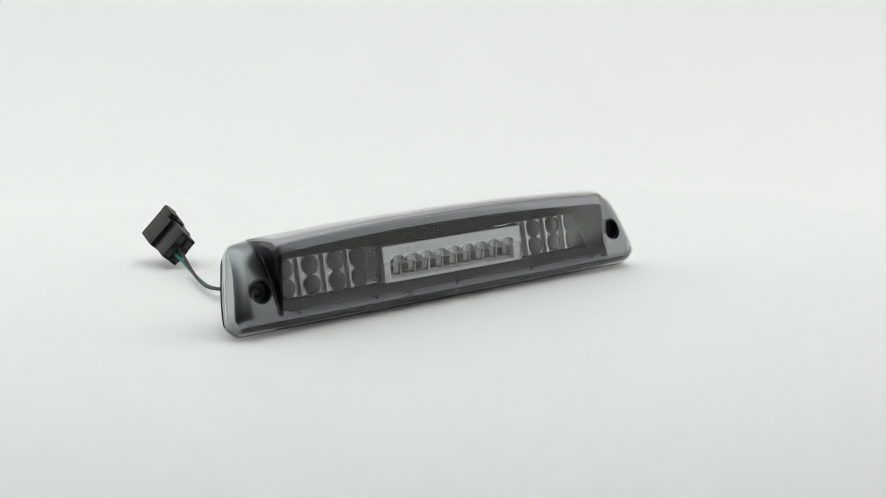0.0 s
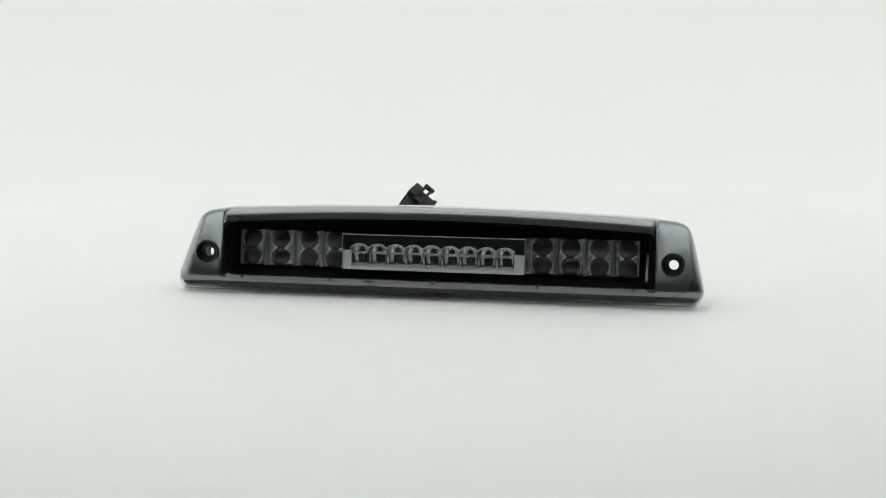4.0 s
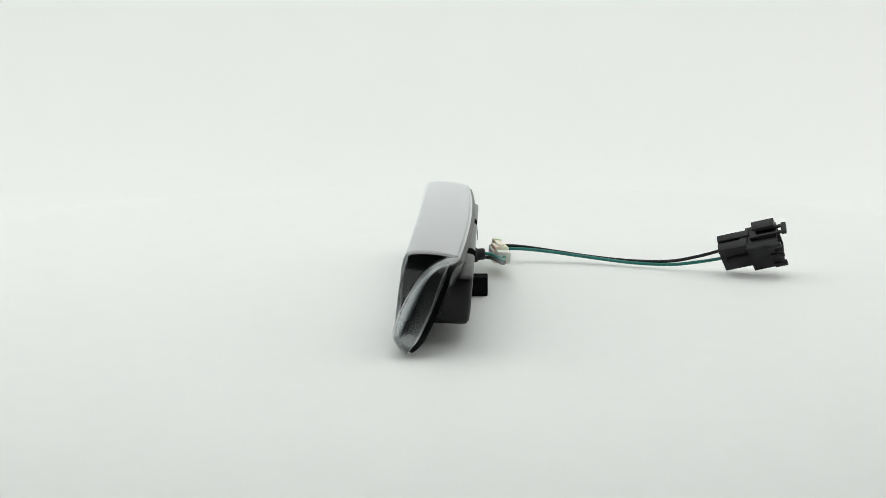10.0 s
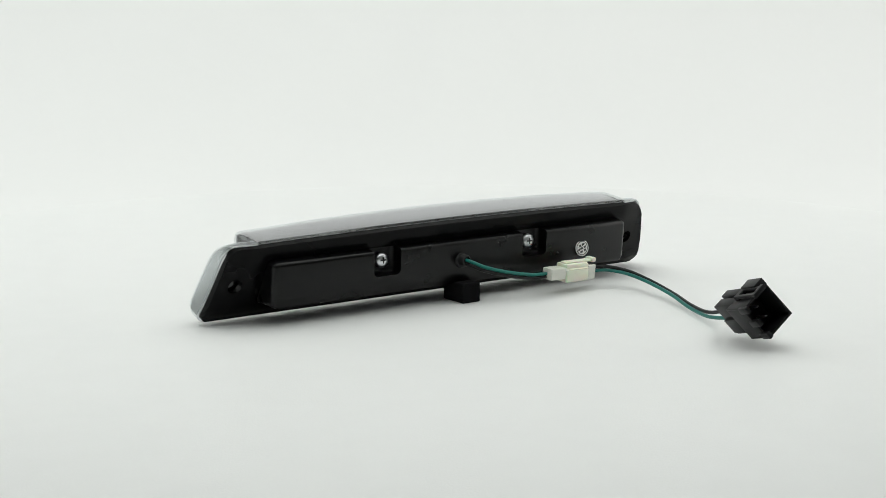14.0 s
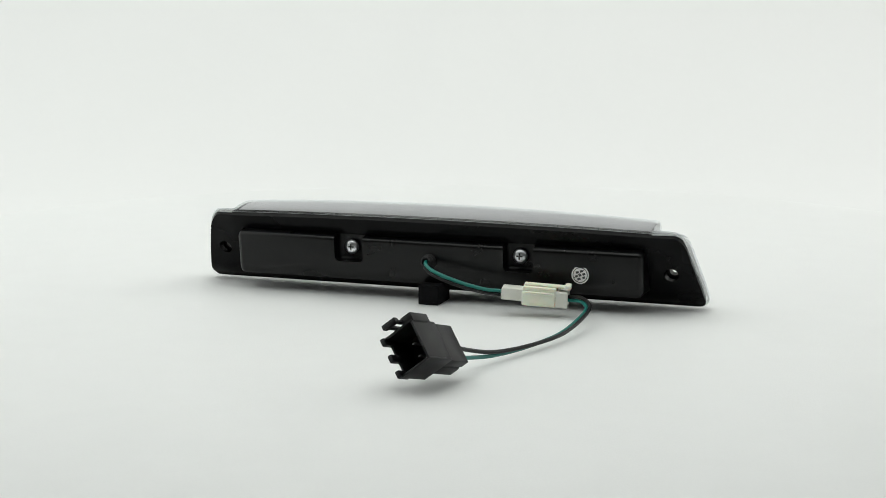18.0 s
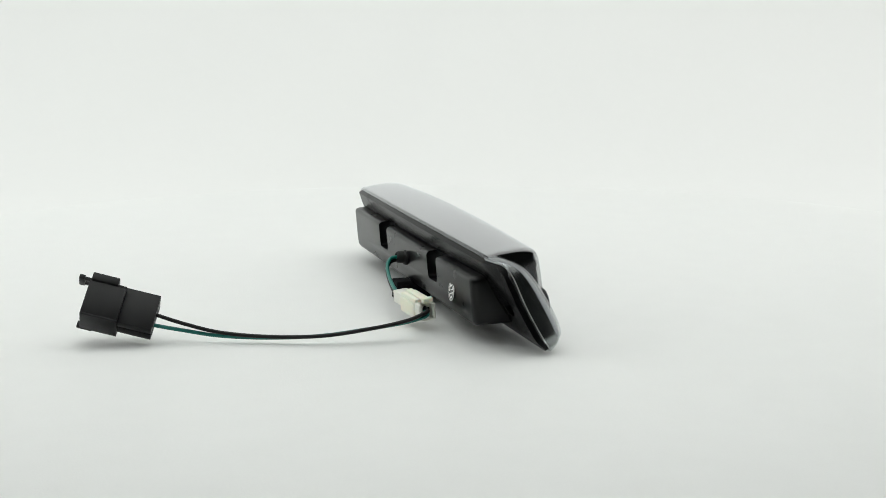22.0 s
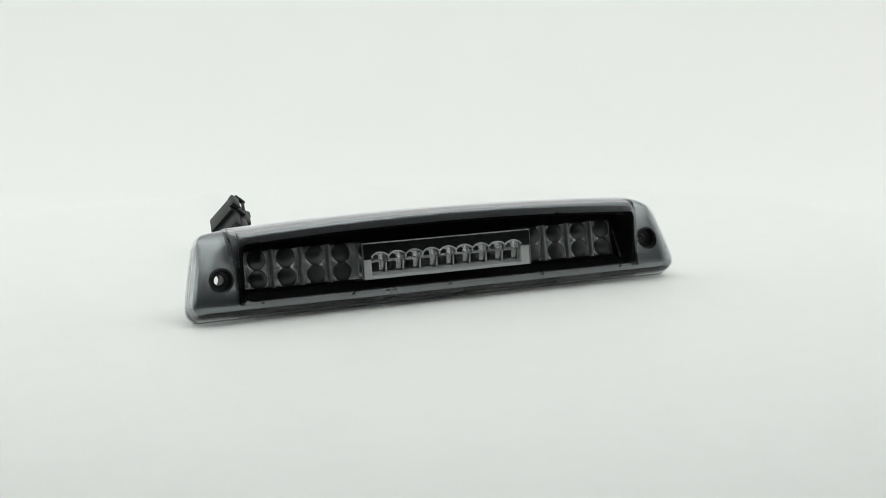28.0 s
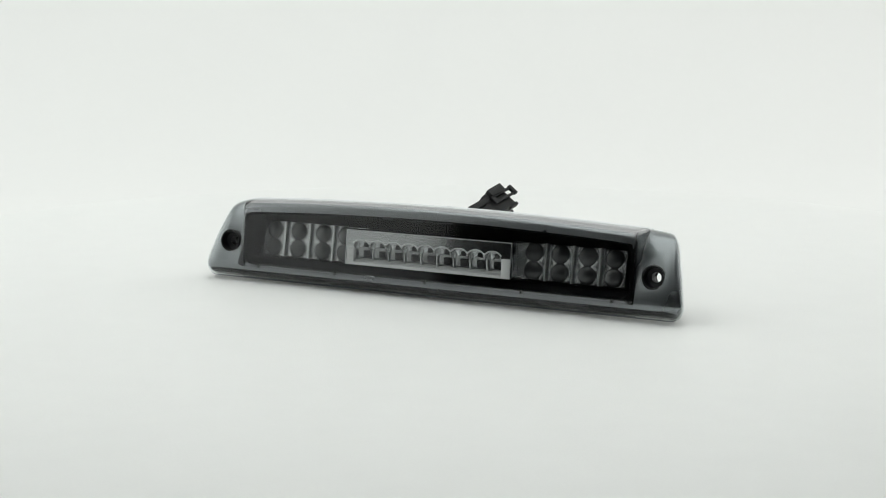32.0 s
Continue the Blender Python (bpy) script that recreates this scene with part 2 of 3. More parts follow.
def half_width(s, inset=0.0, low=0.0105, high=0.0110):
    """Half the flange's width at the height s on its slope, with rounded corners."""
    top = SLOPE - inset
    s = min(max(s, inset), top)
    w = 0.1896 - 0.0132 * s / SLOPE - inset
    if s - inset < low:
        w -= low - math.sqrt(max(0, low ** 2 - (low - s + inset) ** 2))
    if top - s < high:
        w -= (high - math.sqrt(max(0, high ** 2 - (high - top + s) ** 2))) * 0.8
    return w


LIP = [(0, 0), (0.0003, 0.0035), (0.0011, 0.0072), (0.0026, 0.0107), (0.0050, 0.0134)]
WING = [(0.0050, 0.0134), (0.012, 0.0150), (0.025, 0.0158), (0.039, 0.0157), (0.047, 0.0150), (0.0538, 0.0124), (0.0592, 0.0084), (0.0624, 0.0046), (SLOPE, 0)]
FRONT = [(-0.02235, 0.0150), (-0.0219, 0.019), (-0.0206, 0.032), (-0.0192, 0.045), (-0.0184, 0.0510), (-0.0162, 0.0566), (-0.0118, 0.0589), (-0.003, 0.0593),
         (0.008, 0.0584), (0.0150, 0.0574), (0.0185, 0.0565), (0.0198, 0.0557)]
REAR = (0.0199, 0.0549)


def front_y(z):
    """The outer face of the lens box, at the height z."""
    return float(np.interp(z, [0.015, 0.019, 0.032, 0.045, 0.0505], [-0.02235, -0.0219, -0.0206, -0.0192, -0.0184]))


def slid(x):
    """The box sits a little off the middle of its two wings."""
    return x + 0.0009 * min(1.0, max(0.0, (0.175 - abs(x)) / 0.018))


def rim_height(e):
    """The share of the wing's height at the distance e from its rim."""
    e = min(1.0, max(0.0, e / 0.0115))
    return 0.42 + 0.58 * math.sqrt(1 - (1 - e) ** 2)


def wide(x, y, z):
    """The two wings differ a little: one is drawn in towards its crest, the other flares."""
    if abs(x) < 0.157:
        return x
    d = Vector((y, z)) - FOOT
    k, f, up = min(1.0, (abs(x) - 0.157) / 0.02), min(1.0, max(0.0, d.dot(OUT) / 0.010)), max(0.0, d.dot(ALONG) - 0.02) / 0.044
    return x + k * ((0.0026 * f - 0.0012 * f * up - 0.0006) if x > 0 else (0.0024 * f + 0.0018 * up - 0.0014))


def build_lens(parent):
    lip = smooth_line([(*flange(s, n), 0) for s, n in LIP], 9)
    wing = smooth_line([(*flange(s, n), 0) for s, n in WING], 44)[1:]
    face = smooth_line([(*flange(*LIP[-1]), 0)] + [(y, z, 0) for y, z in FRONT] + [(*REAR, 0)], 44)[1:]
    wing, face = lip + wing, lip + face
    cols = []
    for x in np.linspace(0, 0.146, 36):
        cols.append([(x, p.x, p.y) for p in face])
    for x, k in ((0.1505, 1), (0.1527, 0.992), (0.1538, 0.972), (0.1545, 0.935), (0.1548, 0.875), (0.1553, 0.02), (0.1558, 0.0)):
        cols.append([(x, w.x + (f.x - w.x) * k, w.y + (f.y - w.y) * k) for w, f in zip(wing, face)])
    inner = 0.1558
    for f, flat in [(f, 0) for f in (0.12, 0.24, 0.36, 0.48, 0.58, 0.67, 0.75, 0.82, 0.88, 0.925, 0.96, 0.985, 1.0)] + [(1.0, 1)]:
        col = []
        for p in wing:
            d = Vector((p.x, p.y)) - FOOT
            s, n = d.dot(ALONG), d.dot(OUT)
            x = inner + (half_width(s) - inner) * f
            n *= 0.0 if flat else rim_height(half_width(s) - x)
            col.append((x, *flange(s, n)))
        cols.append(col)
    bm = bmesh.new()
    full = [[(-x, y, z) for x, y, z in c] for c in cols[:0:-1]] + cols
    sheet(bm, [[bm.verts.new(arch(slid(wide(*p)), p[1], p[2])) for p in c] for c in full])
    bm.normal_update()
    mid = [f for f in bm.faces if abs(f.calc_center_median().x) < 0.05 and 0.025 < f.calc_center_median().z < 0.045]
    if sum(f.normal.y for f in mid) > 0:
        bmesh.ops.reverse_faces(bm, faces=bm.faces[:])
    bmesh.ops.remove_doubles(bm, verts=bm.verts[:], dist=1e-6)
    ob = part("lens_cover", bm, (SMOKE, INNER, EDGE), parent, "glossy smoked translucent plastic lens cover", DX)
    ob.data.materials.append(SMOKE_SATIN)
    ob.data.materials.append(SMOKE_DEEP)
    carve(ob, [screw_hole(sx, 0.0078, -0.0085, 0.02) for sx in (-1, 1)], 0.0013)
    # the wings are satin, the box is polished
    for f in ob.data.polygons:
        d = Vector((f.center.y, f.center.z)) - FOOT
        s, n = d.dot(ALONG), d.dot(OUT)
        if f.material_index == 0 and abs(f.center.x) > 0.1562:
            f.material_index = 4 if n < 0.0014 and (abs(f.center.x) > half_width(s) - 0.002 or s < 0.002) else 3
        elif f.material_index == 0 and s < 0.001 and n < 0.0040:
            f.material_index = 4
        elif f.material_index == 0 and f.normal.z > 0.9 and f.center.z > 0.05:
            f.material_index = 3
    return ob


HOLES = {-1: (-0.1656, -0.0163, 0.0290), 1: (0.1674, -0.0138, 0.0298)}


def at_hole(side):
    """A pose at a mounting hole, on the wing's face; its z points out of the nearly level hole."""
    return Matrix.Translation(HOLES[side]) @ pose(0, 0, 0, 82)


def screw_hole(side, r, n0, n1):
    return lathe([(0, n0), (r, n0), (r, n1), (0, n1)], 36, at_hole(side))


def build_housing(parent):
    bm = bmesh.new()
    wing_s, wing_n = zip(*[(0.0, 0.0)] + LIP[1:-1] + WING)
    rows = [0.0011 + (SLOPE - 0.0020) * k for k in (0, 0.01, 0.03, 0.06, 0.085, 0.1, 0.16, 0.23, 0.3, 0.4, 0.5, 0.6, 0.7, 0.78, 0.84, 0.89, 0.93, 0.96, 0.985, 1)]
    steps = list(np.linspace(0, 0.153, 24)) + [0.1535, 0.1562, 0.1585]
    g, h = [], []
    for s in rows:
        rim = half_width(s)
        w = min(half_width(s, 0.0009), rim - 0.0009)
        xs = steps + [0.1585 + (w - 0.1585) * f for f in (0.15, 0.3, 0.45, 0.58, 0.68, 0.76, 0.83, 0.89, 0.93, 0.965, 0.985, 1.0)]
        front = []
        for x in xs:
            full = float(np.interp(s, wing_s, wing_n)) * rim_height(rim - x) - 0.0012
            front.append((full if s < 0.0062 else 0.003) if x < 0.156 else max(0.001, full))
        both = [(-x, n) for x, n in zip(xs, front)][:0:-1] + list(zip(xs, front))
        g.append([bm.verts.new(arch(wide(x, *flange(s, n)), *flange(s, n))) for x, n in both])
        inner = lambda x: math.copysign(min(abs(x), w - 0.0008), x)
        low = min(max(s, 0.0026), SLOPE - 0.0014)
        low = flange(low, -0.0024 - 0.0022 * min(1.0, max(0.0, (low - 0.004) / 0.008)) * min(1.0, (SLOPE - low) / 0.010))
        h.append([bm.verts.new(arch(wide(inner(x), *low), *low)) for x, n in both])
    sheet(bm, g)
    bm.faces.ensure_lookup_table()
    for f in bm.faces:
        c = f.calc_center_median()
        f.material_index = 1 if (Vector((c.y, c.z)) - FOOT).dot(ALONG) > 0.0026 else 0
    sheet(bm, [r[::-1] for r in h])
    loop = lambda q: q[0] + [r[-1] for r in q[1:]] + q[-1][-2::-1] + [r[0] for r in q[-2:0:-1]]
    # grey mirror end walls stand in for the gloss on the clear wings, black from the rear rim on
    a, b = loop(g), loop(h)
    mids = []
    for v, u in zip(a, b):
        s = (Vector((v.co.y, v.co.z)) - FOOT).dot(ALONG)
        share = 0.74 * min(1.0, max(0.0, (SLOPE - 0.003 - s) / 0.008)) if abs(v.co.x) > 0.158 else 0.0
        mids.append(bm.verts.new(v.co.lerp(u.co, share)) if share > 0.02 else v)
    for i in range(len(a)):
        j = (i + 1) % len(a)
        upper = [v for k, v in enumerate((a[i], a[j], mids[j], mids[i])) if k < 2 or v not in (a[i], a[j])]
        if len(upper) > 2:
            bm.faces.new(upper).material_index = 2
        bm.faces.new((mids[i], mids[j], b[j], b[i]))
    bmesh.ops.recalc_face_normals(bm, faces=bm.faces[:])
    plate = part("back_plate", bm, (BLACK_GLOSS, LINER, NICHE), parent, "glossy black plastic back plate", DX)
    carve(plate, [screw_hole(sx, r, n0, 0.03) for sx in (-1, 1) for r, n0 in ((0.0050, -0.05), (0.0079, -0.0072))] + [box(-0.1480, 0.1480, -0.014, 0.04, 0.0152, 0.0440)])
    plate.data.materials.append(FOAM)
    for f in plate.data.polygons:
        if abs(f.normal.y) < 0.45 and min((Vector((f.center.x, f.center.z)) - Vector((h[0], h[2]))).length for h in HOLES.values()) < 0.0052:
            f.material_index = 3
    # the deep rear cover with two notches for screws
    bm = bmesh.new()
    prof = [(-0.001, 0.0132), (0.0185, 0.0117), (0.0215, 0.0121), (0.0234, 0.0146), (0.0242, 0.0200), (0.0259, 0.0400), (0.0257, 0.0414), (0.0248, 0.0425), (0.0228, 0.0432), (0.0100, 0.0444)]
    mid = Vector((0.008, 0.029))
    rings = []
    for x, inset in [(-0.1498, 0.0050), (-0.1495, 0.0033), (-0.1486, 0.0018), (-0.1474, 0.0007), (-0.1456, 0.0), (0.1444, 0.0), (0.1462, 0.0007), (0.1474, 0.0018), (0.1483, 0.0033), (0.1486, 0.0050)]:
        rings.append([bm.verts.new((x, *(Vector(q) + (mid - Vector(q)).normalized() * inset * min(1.0, max(0.0, q[0] / 0.012))))) for q in prof])
    for c, d in zip(rings, rings[1:]):
        for i in range(len(prof)):
            j = (i + 1) % len(prof)
            bm.faces.new((c[i], c[j], d[j], d[i]))
    bm.faces.new(rings[0][::-1])
    bm.faces.new(rings[-1])
    bmesh.ops.recalc_face_normals(bm, faces=bm.faces[:])
    cover = part("rear_cover", bm, BLACK_SATIN, parent, "satin black plastic rear cover with two screw notches", DX)
    carve(cover, [box(x - 0.0107, x + 0.0107, 0.0150, 0.05, 0.0250, 0.08, 0.0034, 4) for x in (0.0615, -0.0635)])
    # bosses round the mounting holes
    for sx in (-1, 1):
        part("screw_boss", lathe([(0.0034, -0.0118), (0.0034, -0.0056), (0.0046, -0.0054), (0.0062, -0.0046), (0.0068, -0.0020), (0.0071, 0.0004), (0.0079, 0.0009), (0.0085, 0.0002), (0.0078, -0.0064), (0.0049, -0.0068), (0.0049, -0.0118), (0.0034, -0.0118)],
                                 40, at_hole(sx)), BLACK_PLUG, parent, "black recessed screw boss", DX)


def rounded_loop(hw, z0, z1, r, n=9):
    pts = []
    for cx, cz, a0 in ((hw - r, z0 + r, -90), (hw - r, z1 - r, 0), (-hw + r, z1 - r, 90), (-hw + r, z0 + r, 180)):
        pts += [(cx + r * math.cos(radians(a0 + 90 * k / n)), cz + r * math.sin(radians(a0 + 90 * k / n))) for k in range(n + 1)]
    out = []
    for i, p in enumerate(pts):
        q = pts[(i + 1) % len(pts)]
        out.append(p)
        m = 24 if abs(q[0] - p[0]) > 0.1 else 0
        out += [(p[0] + (q[0] - p[0]) * k / (m + 1), p[1] + (q[1] - p[1]) * k / (m + 1)) for k in range(1, m + 1)]
    return out


def build_tray(parent):
    bm = bmesh.new()
    rings = []
    for hw, z0, z1, r, depth in ((0.1542, 0.0108, 0.0528, 0.002, 0.0048), (0.1532, 0.0112, 0.0524, 0.004, 0.0030), (0.1524, 0.0132, 0.0515, 0.0085, 0.0024), (0.1514, 0.0138, 0.0503, 0.0075, 0.0024), (0.1504, 0.0146, 0.0497, 0.007, 0.0032),
                                 (0.1488, 0.0156, 0.0478, 0.004, 0.0110), (0.1480, 0.0160, 0.0476, 0.002, 0.0238)):
        rings.append([bm.verts.new(arch(slid(x), front_y(z) + depth, z)) for x, z in rounded_loop(hw + 0.0006, z0, z1, r)])
    for a, b in zip(rings, rings[1:]):
        for i in range(len(a)):
            j = (i + 1) % len(a)
            bm.faces.new((a[i], a[j], b[j], b[i])).material_index = 1 if a in rings[:2] and abs(a[i].co.x) < 0.1515 else 0
    bm.faces.new(rings[-1])
    bmesh.ops.recalc_face_normals(bm, faces=bm.faces[:])
    tray = part("bezel_tray", bm, (BLACK_TRAY, LINER), parent, "black inner bezel tray behind the lens", DX)
    # grey lining under the top of the lens
    outer = smooth_line([(y, z, 0) for y, z in FRONT if z > 0.05] + [(*REAR, 0)], 26)
    line = []
    for i, p in enumerate(outer):
        d = (outer[min(i + 1, 25)] - outer[max(i - 1, 0)]).normalized()
        line.append(p + Vector((d.y, -d.x, 0)) * 0.0016)
    bm = bmesh.new()
    sheet(bm, [[bm.verts.new(arch(slid(x), p.x, p.y - sink)) for p in line] for x, sink in [(-0.1534, 0.003), (-0.1526, 0.001)] + [(x, 0) for x in np.linspace(-0.1510, 0.1510, 49)] + [(0.1526, 0.001), (0.1534, 0.003)]])
    bm.normal_update()
    if sum(f.normal.z for f in bm.faces) < 0:
        bmesh.ops.reverse_faces(bm, faces=bm.faces[:])
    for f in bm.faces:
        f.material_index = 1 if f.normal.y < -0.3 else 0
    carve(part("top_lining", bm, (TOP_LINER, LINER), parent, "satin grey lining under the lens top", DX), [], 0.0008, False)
    # dark end plates inside the two ends of the lens box
    for side in (-1, 1):
        outline = [p + Vector((d.y, -d.x, 0)) * 0.0020 for p, d in zip(outer[::2], [(outer[min(i + 1, 25)] - outer[max(i - 1, 0)]).normalized() for i in range(0, 26, 2)])]
        outline = [Vector((-0.0160, 0.0365, 0)), Vector((-0.0148, 0.0480, 0))] + [p for p in outline if p.x > -0.0148] + [Vector((0.0090, 0.0365, 0))]
        bm = bmesh.new()
        ends = [[bm.verts.new(arch(slid(side * x), p.x, p.y)) for p in outline] for x in (0.1535, 0.1541)]
        for e in ends:
            bm.faces.new(e)
        for i in range(len(outline)):
            j = (i + 1) % len(outline)
            bm.faces.new((ends[0][i], ends[0][j], ends[1][j], ends[1][i]))
        bmesh.ops.recalc_face_normals(bm, faces=bm.faces[:])
        part("end_plate", bm, BLACK_GLOSS, tray)
    for x in (-0.1385, -0.0731, 0.0006, 0.0748, 0.1407):
        part("tab", box(x - 0.0010, x + 0.0010, -0.02085, -0.0180, 0.0112, 0.0150, 0.0002, 1), BLACK_TRAY, tray)


def build_array(parent, centres, bars, x0, x1, label):
    """A cluster of two rows of round lenses on a studded mirror plate."""
    back, z0, z1 = -0.0038, 0.0182, 0.0442
    holder = part("led_reflector", box(x0, x1, back, back + 0.002, z0, z1, 0.0003, 1), CHROME, parent, label, DX)
    bm = bmesh.new()
    rows = (0.0375, 0.0247)
    placed = []
    rings = [(r, cx, cz) for r in (0.0076, 0.0090, 0.0104, 0.0118, 0.0132, 0.0146) for cx in centres for cz in rows]
    for ring, cx, cz in rings:
        count = int(2 * math.pi * ring / 0.00158)
        for k in range(count):
            x, z = cx + ring * math.cos(2 * math.pi * k / count), cz + ring * math.sin(2 * math.pi * k / count)
            if not (x0 + 0.0007 < x < x1 - 0.0007 and z0 + 0.0007 < z < z1 - 0.0007) or any(abs(x - b) < 0.0014 for b in bars):
                continue
            if any(math.hypot(x - u, z - v) < 0.0071 for u in centres for v in rows) or any(math.hypot(x - u, z - v) < 0.00134 for u, v in placed):
                continue
            placed.append((x, z))
            r, tilt = 0.00068, random.uniform(0, 1)
            top = bm.verts.new((x, back - 0.00046, z))
            rings2 = [[bm.verts.new((x + r * q * math.cos(math.pi * (i + tilt) / 3), back - h, z + r * q * math.sin(math.pi * (i + tilt) / 3))) for i in range(6)] for q, h in ((1.0, 0.0), (0.92, 0.00018), (0.55, 0.00036))]
            for i in range(6):
                j = (i + 1) % 6
                for lo, hi in zip(rings2, rings2[1:]):
                    bm.faces.new((lo[i], lo[j], hi[j], hi[i]))
                bm.faces.new((rings2[2][i], rings2[2][j], top))
    bmesh.ops.recalc_face_normals(bm, faces=bm.faces[:])
    tagged(part("stud", bm, CHROME, holder, "fine mirror studs between the lenses", 0, 80), kind="stuff")
    turn = pose(0, 0, 0, 90)
    dome = lathe([(0.0068, 0.0), (0.0067, 0.0008), (0.0063, 0.0015), (0.0052, 0.0021), (0.0036, 0.0026), (0.0018, 0.0029), (0, 0.0030)], 28, turn)
    ring = lathe([(0.00695, 0.0), (0.00695, 0.0004), (0.0067, 0.0005), (0.0065, 0.0)], 28, turn)
    first = None
    for cx in centres:
        for cz in rows:
            if first is None:
                first = part("led_lens", dome, LED_GLASS, holder)
                rim = part("lens_ring", ring, CHROME, holder)
                r2 = rim
                ob = first
            else:
                ob = new("led_lens", first.data)
                r2 = new("lens_ring", rim.data)
                ob.parent, r2.parent = holder, holder
            ob.location = r2.location = (cx, back - 0.0001, cz)
    holder.matrix_basis = Matrix.Translation((DX, 0, 0)) @ Matrix.Translation((0, back, z0)) @ pose(0, 0, 0, -11) @ Matrix.Translation((0, -back, -z0))
    for b in bars:
        part("divider", box(b - 0.0007, b + 0.0007, back - 0.0030, back, z0, z1, 0.0002, 1), SATIN_CHROME, holder)


def build_centre(parent):
    """The bright middle panel: a fascia with nine scalloped niches, each with a shelf and two dark chips."""
    cups = [-0.0520 + 0.0130 * k for k in range(9)]
    fy = lambda z: -0.0194 + (z - 0.021) * 0.15
    left, right, low, top = -0.0643, 0.0655, 0.0204, 0.0447
    bm = bmesh.new()

    def over(x):
        d = min(abs(x - c) for c in cups)
        return 0.0298 + math.sqrt(max(0, 0.0087 ** 2 - d ** 2))
    xs = np.linspace(cups[0] - 0.0065, cups[-1] + 0.0065, 127)
    edge_lo = [bm.verts.new((x, fy(over(x)), over(x))) for x in xs]
    edge_hi = [bm.verts.new((x, fy(top), top)) for x in xs]
    sheet(bm, [edge_lo, edge_hi])
    for xa, xb in ((left, xs[0]), (xs[-1], right)):
        za = 0.0340
        q = [bm.verts.new((x, fy(z), z)) for x, z in ((xa, za), (xb, za), (xb, top), (xa, top))]
        bm.faces.new(q)
    bm.normal_update()
    bmesh.ops.reverse_faces(bm, faces=[f for f in bm.faces if f.normal.y > 0])
    panel = part("centre_reflector", bm, FASCIA, parent, "bright chromed middle panel with nine scalloped niches", DX)
    carve(panel, [], 0.0012, False)
    # the two posts lean back a little more than the fascia
    for xa, xb in ((left, xs[0] + 0.0002), (xs[-1] - 0.0002, right)):
        bm = box(xa, xb, -0.0188, -0.0150, low, 0.0345, 0.0005, 2)
        for v in bm.verts:
            v.co.y += (v.co.z - low) * 0.15
        part("corner_post", bm, SILVER, panel)
    part("panel_edge", box(left, right, fy(top) - 0.0003, fy(top) + 0.0012, top, top + 0.0005), SATIN_CHROME, panel)
    for x in (left - 0.0004, right):
        bm = box(x, x + 0.0004, -0.0193, -0.0174, low, top + 0.0004)
        for v in bm.verts:
            v.co.y += (v.co.z - 0.021) * 0.14
        part("panel_edge", bm, SATIN_CHROME, panel)
    # a broad ledge runs from the front lip back to the niches, rising a little
    bm = bmesh.new()
    prof = [(-0.0188, 0.0204), (-0.0188, 0.0216), (-0.0183, 0.0224), (-0.0170, 0.0226), (-0.0120, 0.0231), (-0.0078, 0.0236), (-0.0078, 0.0204)]
    ends = [[bm.verts.new((x, y, z)) for y, z in prof] for x in (xs[0], xs[-1])]
    for i in range(len(prof)):
        j = (i + 1) % len(prof)
        bm.faces.new((ends[0][i], ends[0][j], ends[1][j], ends[1][i]))
    bm.faces.new(ends[0])
    bm.faces.new(ends[1][::-1])
    bmesh.ops.recalc_face_normals(bm, faces=bm.faces[:])
    part("ledge", bm, SILVER, panel)
    part("back_wall", box(left, right, -0.0078, -0.0070, low, top, 0.0002, 1), CHROME, panel)
    for name, b in (("top_wall", (left, right, fy(top) + 0.0012, -0.0078, top - 0.0008, top)), ("side_wall", (left, left + 0.0008, -0.0140, -0.0078, low, top)),
                    ("side_wall", (right - 0.0008, right, -0.0140, -0.0078, low, top))):
        part(name, box(*b), CHROME, panel)
    first = None
    for c in cups:
        if first:
            ob = new("niche", first.data)
            ob.parent, ob.location = parent, (c + DX, 0, 0)
            for kid in kids:
                k2 = new(kid.name.split(".")[0], kid.data)
                k2.parent = ob
            continue
        # the bowl over the shelf, wide at the fascia and closing upwards; below it a shallower curve, set back
        bm = bmesh.new()
        grid = []
        for z, k in ((0.0313, 1), (0.0345, 0.97), (0.0365, 0.88), (0.0378, 0.7), (0.0386, 0.42), (0.0388, 0.1)):
            grid.append([bm.verts.new((-0.0064 * k * math.cos(a), -0.0166 + (0.0076 * k) * math.sin(a), z)) for a in np.linspace(0, math.pi, 17)])
        for line in grid:
            for i in range(1, 16, 2):
                line[i].co.y -= 0.0005
        sheet(bm, grid)
        n_up = len(bm.faces)
        low_grid = [[bm.verts.new((-0.0062 * math.cos(a), -0.0122 + 0.0036 * math.sin(a), z)) for a in np.linspace(0, math.pi, 13)] for z in (0.0233, 0.0250, 0.0290, 0.0311)]
        sheet(bm, low_grid)
        bm.faces.ensure_lookup_table()
        for i, f in enumerate(bm.faces):
            f.material_index = 1 if i < n_up else 0
        bmesh.ops.recalc_face_normals(bm, faces=bm.faces[:])
        first = part("niche", bm, (NICHE, STIPPLE), parent, "curved mirror niche")
        first.location = (c + DX, 0, 0)
        # the shelf's front edge swings in a wave between the fins
        sh = bmesh.new()
        rim = [(-0.0064 * math.cos(a), -0.0126 + 0.0040 * math.sin(a)) for a in np.linspace(0, math.pi, 17)]
        rim += [(0.0064 * (1 - 2 * k / 10), -0.0126 + 0.0022 * math.sin(math.pi * k / 10)) for k in range(1, 10)]
        lo, hi = [[sh.verts.new((x, y, z + 0.0006 * math.cos(x / 0.0064 * math.pi / 2))) for x, y in rim] for z in (0.0307, 0.0315)]
        sh.faces.new(lo[::-1])
